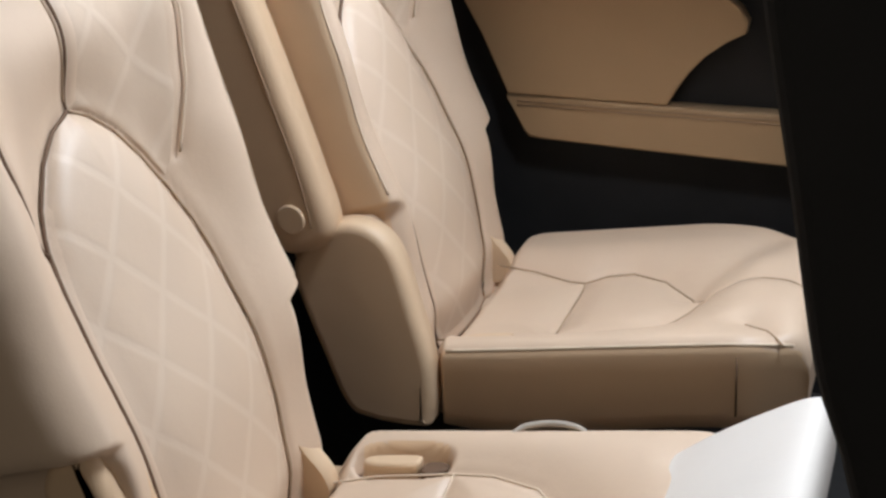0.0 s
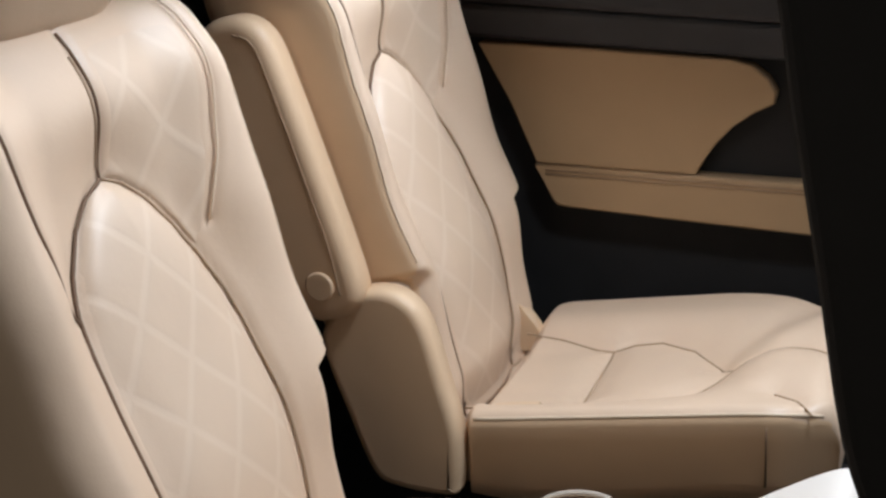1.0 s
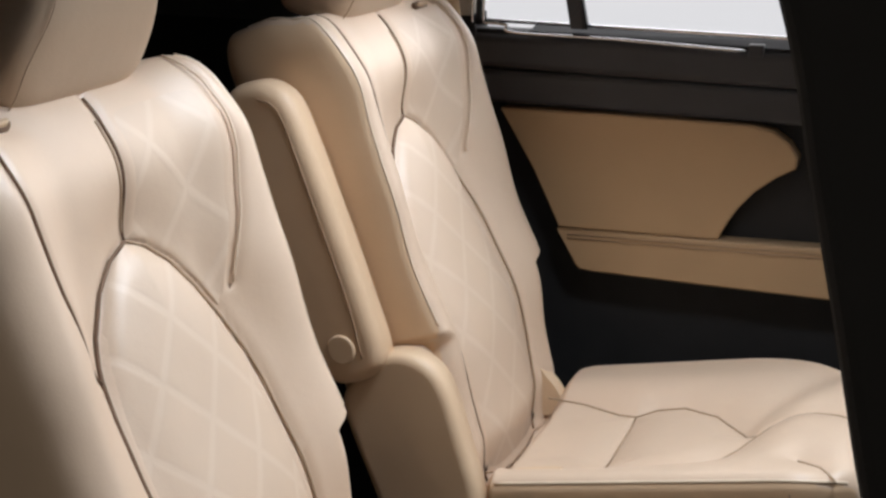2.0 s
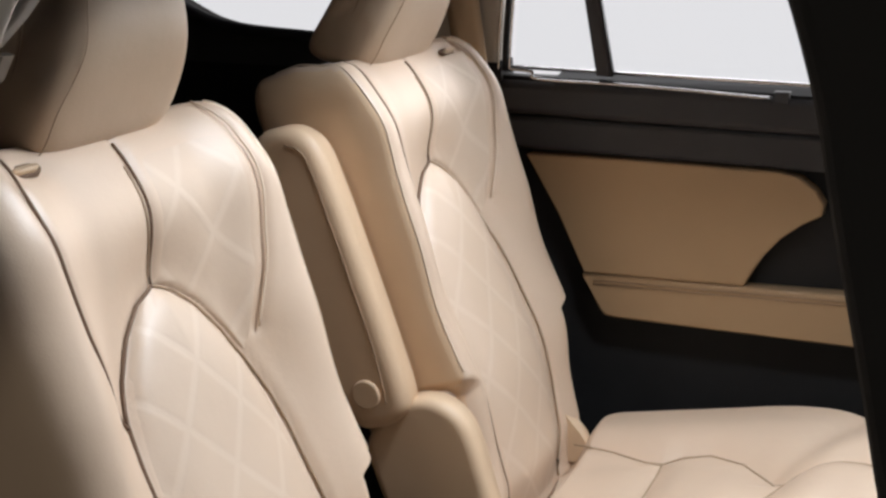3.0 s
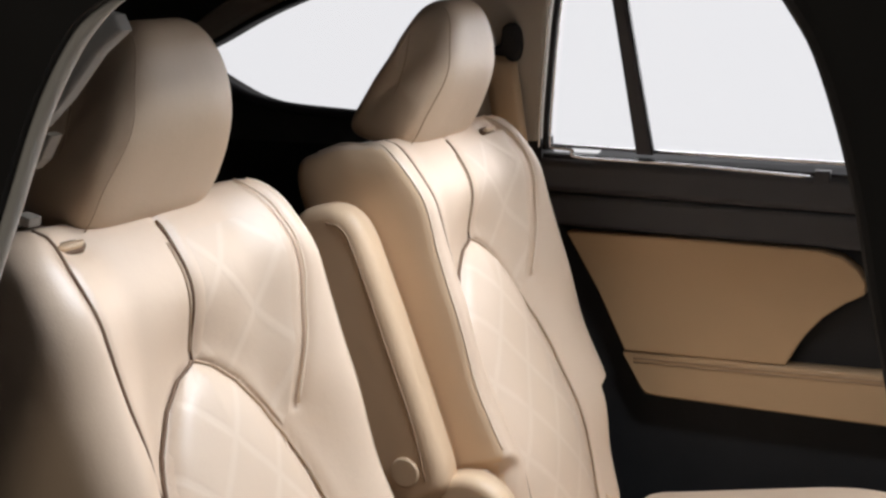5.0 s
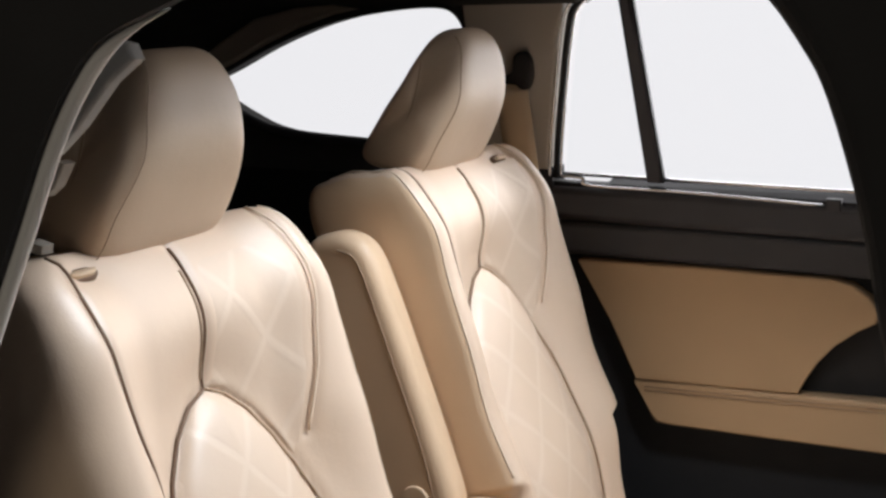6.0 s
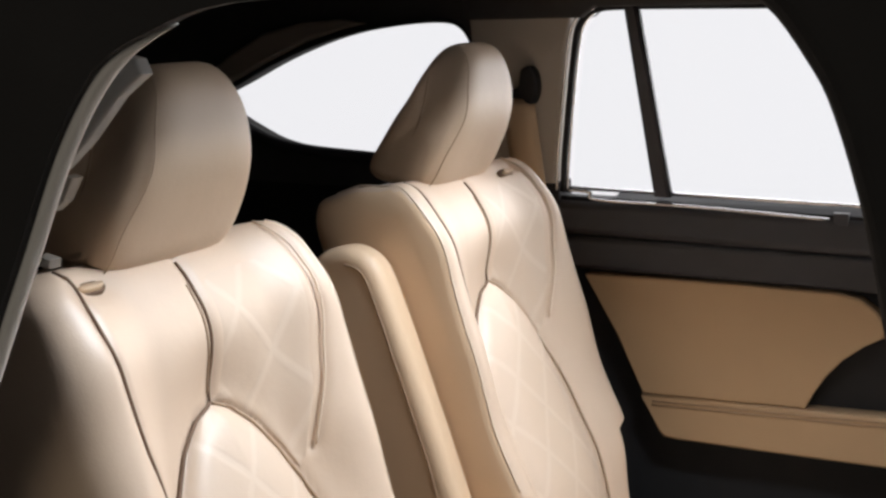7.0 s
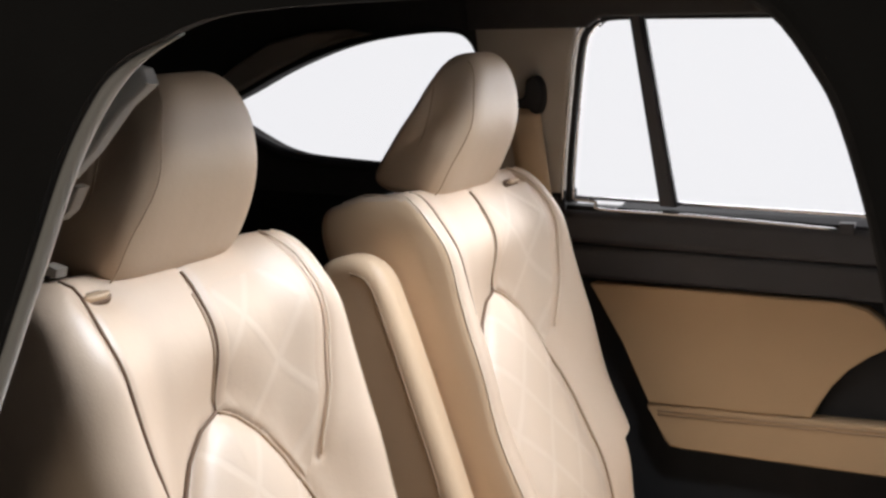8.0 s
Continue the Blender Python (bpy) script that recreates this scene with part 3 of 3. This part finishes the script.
def seat(cy, inner, aisle, arm, label):
    """A captain's chair; inner is the side (+1 or -1) on which its arm rest folds up, aisle that of its buckle."""
    base = empty("captain_seat", (0, cy, 0), label, "seat", "second row seats")

    def p_(name, bm, mat, lab="", parent=base):
        return part(name, bm, mat, parent, lab)

    back = p_("backrest", backrest_mesh(not arm), LEATHER, "smooth beige leather back rest with dark seams")
    if arm:
        trim_sides(back)
    vs = np.linspace(-0.058, 0.5165, 76)
    p_("quilted_insert", panel([[(s * max(0.001, table(OVAL, v) - 0.0055), v) for s in np.linspace(-1, 1, 41)] for v in vs]), QUILT, "diamond-quilted oval leather insert", back)
    rows_ = []
    for v in np.linspace(0.402, 0.668, 44):
        a = max(0.006, table(OVAL, v) + 0.006 if v < 0.519 else 0.006)
        b = table(WING, v) - 0.0065 - 0.008 * ramp01(v, 0.40, 0.46)
        rows_.append([(a + (max(b, a + 0.001) - a) * k, v) for k in np.linspace(0, 1, 25)])
    p_("quilted_shoulder", panel(rows_, 0.0012), QUILT, "diamond-quilted leather shoulder panel", back)
    for nm, pts in SEAMS.items():
        d = dense(pts, 0.008)
        # one insert seam in two tones: the dark side has shade painted in
        p_("seam", tube([skin(u, v, (0.0006 if nm == "wing_seam" else -0.0026)) for u, v in d], 0.0024 if nm == "insert_seam" else 0.0017, 6), PIPING if nm == "wing_seam" else PALE_SEAM if nm == "insert_seam_b" else SEAM, "sewn seam", back)
    for off in (-0.0115,):
        p_("stitching", tube([S(off * (1 - 0.4 * ramp01(v, 0.6, 0.53)), v, front(off, v) + 0.0002) for v in np.linspace(0.53, 0.65, 24)], 0.0013, 5), PALE_SEAM, "", back)
    # piping along both front edges of the back
    for sg in (1, -1) if arm else (1,):
        line = []
        for v in list(np.linspace(0.23, 0.65, 40)) + [0.66, 0.67, 0.68, 0.69, 0.697]:
            k = max(0.0, (v - 0.652) / 0.05)
            r = 0.045 * (1 - math.sqrt(max(0.0, 1 - k * k)))
            if sg < 0:
                line.append(S(-(0.22 - r * 0.45), v, front(half_width(v), v) - r * 0.8 - 0.005))
                continue
            line.append(S(sg * (half_width(v) - (taper(v) if sg > 0 else 0.0) - r * 0.9 - 0.005), v, front(half_width(v), v) - r * 0.8 - 0.005))
        if sg < 0:
            line += [S(-0.203 + 0.004 * k, 0.7035 + hump(0.702, -0.07 - 0.016 * k), -0.07 - 0.016 * k) for k in range(6)]
        p_("piping", tube(line, 0.0016, 6), PIPING, "", back)
    # release of the head rest, let into the outer shoulder of the back
    nrm, tan_ = (LEAN_U * 0.62 + LEAN_W * 0.785), (LEAN_U * 0.785 - LEAN_W * 0.62)
    for sg in (-aisle,):
        mid = skin(sg * 0.15, 0.674, -0.010)

        def on_top(a, b, d, mid=mid):
            return mid + Vector((0, a, 0)) + tan_ * b + nrm * d

        oval = [(-0.032, 0), (-0.022, 0.012), (0.0, 0.014), (0.022, 0.012), (0.032, 0), (0.022, -0.012), (0.0, -0.014), (-0.022, -0.012)]
        # seam brown here gives the recess its shadow
        collar = p_("release_recess", pad(stadium([(a * 0.8, b * 0.62) for a, b in oval], 32), -0.012, 0.002, 0.002, on_top), SEAM, "recess of the shoulder release, shade painted dark", back)
        p_("release_button", pad(stadium([(a * 0.6, b * 0.3 - 0.002) for a, b in oval], 28), -0.004, 0.008, 0.003, on_top), PLASTIC, "beige plastic shoulder release", back)
    head = p_("headrest", headrest_mesh(), HEADREST, "wedge-shaped beige leather head rest")
    for sg in (1, -1):
        ring = [S(sg * (0.1095 - 0.023 * ramp01(q_.y, 0.03, 0.11) - 0.024 * ramp01(q_.x, 0.80, 0.89)), 0.776 + (q_.x - 0.783) * 0.955, -0.025 + (q_.y - 0.015) * 0.955) for q_ in smooth_line(HEAD, 56, True)]
        p_("seam", tube(ring[38:56] + ring[:2], 0.0009, 5), PALE_SEAM if arm else HEADREST, "", head) if sg < 0 else None
        arc = [S(sg * (0.1145 - 0.014 * ramp01(-w, 0.0, 0.1)), v - 0.007, w - 0.04) for v, w in [tuple(q_) for q_ in smooth_line([(0.748, -0.07), (0.752, -0.035), (0.772, 0.005), (0.805, 0.035), (0.845, 0.06)], 24)]]
        p_("seam", tube(arc, 0.001, 5), PALE_SEAM, "", head)
        post = p_("post", tube([S(sg * 0.05, 0.64, -0.09), S(sg * 0.05, 0.73, -0.075)], 0.006, 10), CHROME, "chrome head rest post", head)
    # cushion
    cush = trim_sides(p_("cushion", cushion_mesh(aisle), LEATHER, "smooth beige leather seat cushion with sewn panels"))
    for pts in CUSH.values():
        d = dense(pts, 0.008)
        p_("seam", tube([(x, -aisle * u, cushion_top(x, u) - 0.0028 - (0.06 * (1 - math.sqrt(max(0.0, 1 - ((x - 0.52) / 0.055) ** 2))) if x > 0.52 else 0)) for x, u in d], 0.0015, 6), PALE_SEAM if arm else PIPING, "", cush)
    for sg in (aisle,):
        line = [(x, sg * (edge_aisle(x) - 0.005), cushion_top(x, -0.235) - 0.0085 - (0.06 * (1 - math.sqrt(max(0.0, 1 - ((x - 0.52) / 0.055) ** 2))) if x > 0.52 else 0)) for x in np.linspace(0.07, 0.55, 40)]
        p_("piping", tube(line, 0.003, 6), PIPING, "", cush)
    # corner seam, buckle and hinge cover
    for sg in (aisle,):
        p_("seam", tube([(0.482, sg * 0.2487, 0.413), (0.484, sg * 0.246, 0.37), (0.486, sg * 0.240, 0.32)], 0.0014, 5), SEAM, "", cush)
    tab = stadium([(0.078, 0.178), (0.10, 0.172), (0.145, 0.172), (0.152, 0.185), (0.145, 0.198), (0.10, 0.198), (0.078, 0.192)], 28)
    p_("belt_buckle", pad(tab, 0.335, 0.362, 0.005, lambda x, u, d: Vector((x, aisle * u, d + 0.2 * (x - 0.1) - 0.012))), PLASTIC, "beige plastic buckle tab in its pocket", cush)
    # solid dark pad in place of the shade inside the buckle hole
    slot = stadium([(0.156, 0.174), (0.172, 0.171), (0.184, 0.177), (0.187, 0.186), (0.182, 0.195), (0.170, 0.199), (0.156, 0.196), (0.154, 0.185)], 28)
    p_("buckle_slot", pad(slot, 0.325, 0.3395, 0.003, lambda x, u, d: Vector((x, aisle * u, d + 0.2 * (x - 0.1)))), SEAM, "dark brown pad for the shaded hole beside the buckle tab", cush)
    hc = stadium([(-0.158, 0.437), (-0.143, 0.487), (-0.105, 0.524), (-0.06, 0.536), (-0.02, 0.522), (0.006, 0.487), (0.031, 0.41), (0.052, 0.34), (0.057, 0.30), (0.056, 0.25), (0.044, 0.229), (-0.04, 0.227), (-0.080, 0.246), (-0.118, 0.33)], 70)
    if arm:
        p_("hinge_cover", pad(hc, inner * 0.232, inner * 0.272, 0.014, xz), PLASTIC, "rounded beige plastic hinge cover")
    hc2 = stadium([(-0.045, 0.46), (-0.028, 0.455), (-0.008, 0.405), (0.010, 0.372), (0.040, 0.337), (0.046, 0.31), (0.02, 0.29), (-0.02, 0.31), (-0.045, 0.38)], 44)
    p_("hinge_cover", pad(hc2, -inner * 0.14, -inner * 0.176, 0.008, xz), PLASTIC, "thin beige plastic hinge cover")
    # fold of slack leather between flank and hinge cover
    if arm:
        sk = [(0.210, -0.04), (0.204, -0.028), (0.185, -0.024), (0.12, -0.038), (0.03, -0.055), (0.02, -0.08), (0.10, -0.11), (0.196, -0.11), (0.212, -0.07)]
        p_("gusset", pad(stadium(sk, 44), inner * 0.16, inner * 0.234, 0.016, lambda v, w, d: S(d, v, w)), LEATHER, "slack leather gusset beside the hinge cover", back)
    else:
        sk = [(0.225, -0.016), (0.215, -0.065), (0.17, -0.09), (0.08, -0.05), (0.02, -0.025), (0.03, -0.014), (0.12, -0.012), (0.19, -0.012)]
        p_("gusset", pad(stadium(sk, 40), inner * 0.15, inner * 0.222, 0.018, lambda v, w, d: S(d, v, w)), SIDE, "slack leather gusset", back)
        # joint between the outer flank and the front of the side pad
        p_("seam", tube([S(-(half_width(v) + swell(v)) + 0.004, v, front(half_width(v), v) - 0.05) for v in np.linspace(0.25, 0.655, 40)], 0.0022, 6), SEAM, "sewn seam", back)
    # folded-up arm rest
    if arm:
        ar = stadium([(0.205, -0.158), (0.190, -0.123), (0.196, -0.085), (0.222, -0.062), (0.30, -0.058), (0.42, -0.058), (0.54, -0.060), (0.60, -0.066), (0.631, -0.090), (0.642, -0.125), (0.636, -0.158), (0.60, -0.176), (0.45, -0.180), (0.30, -0.176)], 72)
        rest = p_("armrest", pad(ar, inner * 0.234, inner * 0.292, 0.02, lambda v, w, d: S(d, v, w), both=True), SIDE, "folded-up tan leather arm rest")
        p_("seam", tube([S(inner * 0.2922, v, w) for v, w in [tuple(q_) for q_ in smooth_line([(0.225, -0.092), (0.30, -0.083), (0.40, -0.082), (0.56, -0.083), (0.60, -0.090), (0.615, -0.11)], 40)]], 0.0012, 5), PALE_SEAM, "", rest)
        cap = stadium([(0.245 + 0.022 * math.cos(a), -0.118 + 0.022 * math.sin(a)) for a in [k * math.pi / 6 for k in range(12)]], 36)
        p_("pivot_cap", pad(cap, inner * 0.286, inner * 0.2965, 0.003, lambda v, w, d: S(d, v, w)), PLASTIC, "round beige plastic pivot cap", rest)
    # metal and plastic foot
    bm = box(bmesh.new(), -0.02, 0.46, -0.17, 0.17, 0.0, 0.22)
    p_("seat_base", bm, BLACK, "black seat base on the floor")
    return base


far = seat(0.37, -1, -1, True, "beige quilted leather captain's chair beside the closed door")
near = seat(-0.37, -1, 1, False, "beige quilted leather captain's chair beside the open door")
# raised front bolster of the chair by the open door, its strong light painted in as pale colour
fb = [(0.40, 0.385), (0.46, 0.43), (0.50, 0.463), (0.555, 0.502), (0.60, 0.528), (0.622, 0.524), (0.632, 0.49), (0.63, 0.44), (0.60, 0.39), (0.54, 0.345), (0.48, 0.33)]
part("front_bolster", pad(stadium(fb, 60), 0.225, -0.12, 0.045, xz, steps=9, both=True), PALE, near, "raised front bolster, coloured pale for strong light")

loop = smooth_line([(0.245, 0.228, 0.382), (0.265, 0.243, 0.397), (0.30, 0.250, 0.405), (0.335, 0.244, 0.407), (0.352, 0.228, 0.398)], 24)
part("strap_loop", tube(loop, 0.004, 8), PILLAR, near, "pale strap loop on the aisle side")
# pale clip at the seal of the open door
clip = [(-0.094, 1.086), (-0.088, 1.098), (-0.070, 1.114), (-0.062, 1.112), (-0.074, 1.092), (-0.086, 1.083)]
setting("trim_clip", pad(clip, 0.05, 0.036, 0.002, body), PILLAR, "small pale belt guide beside the door seal")
setting("trim_clip", pad([(-0.108, 1.036), (-0.105, 1.045), (-0.090, 1.042), (-0.092, 1.034)], 0.05, 0.036, 0.002, body), PILLAR, "small pale belt guide beside the door seal")
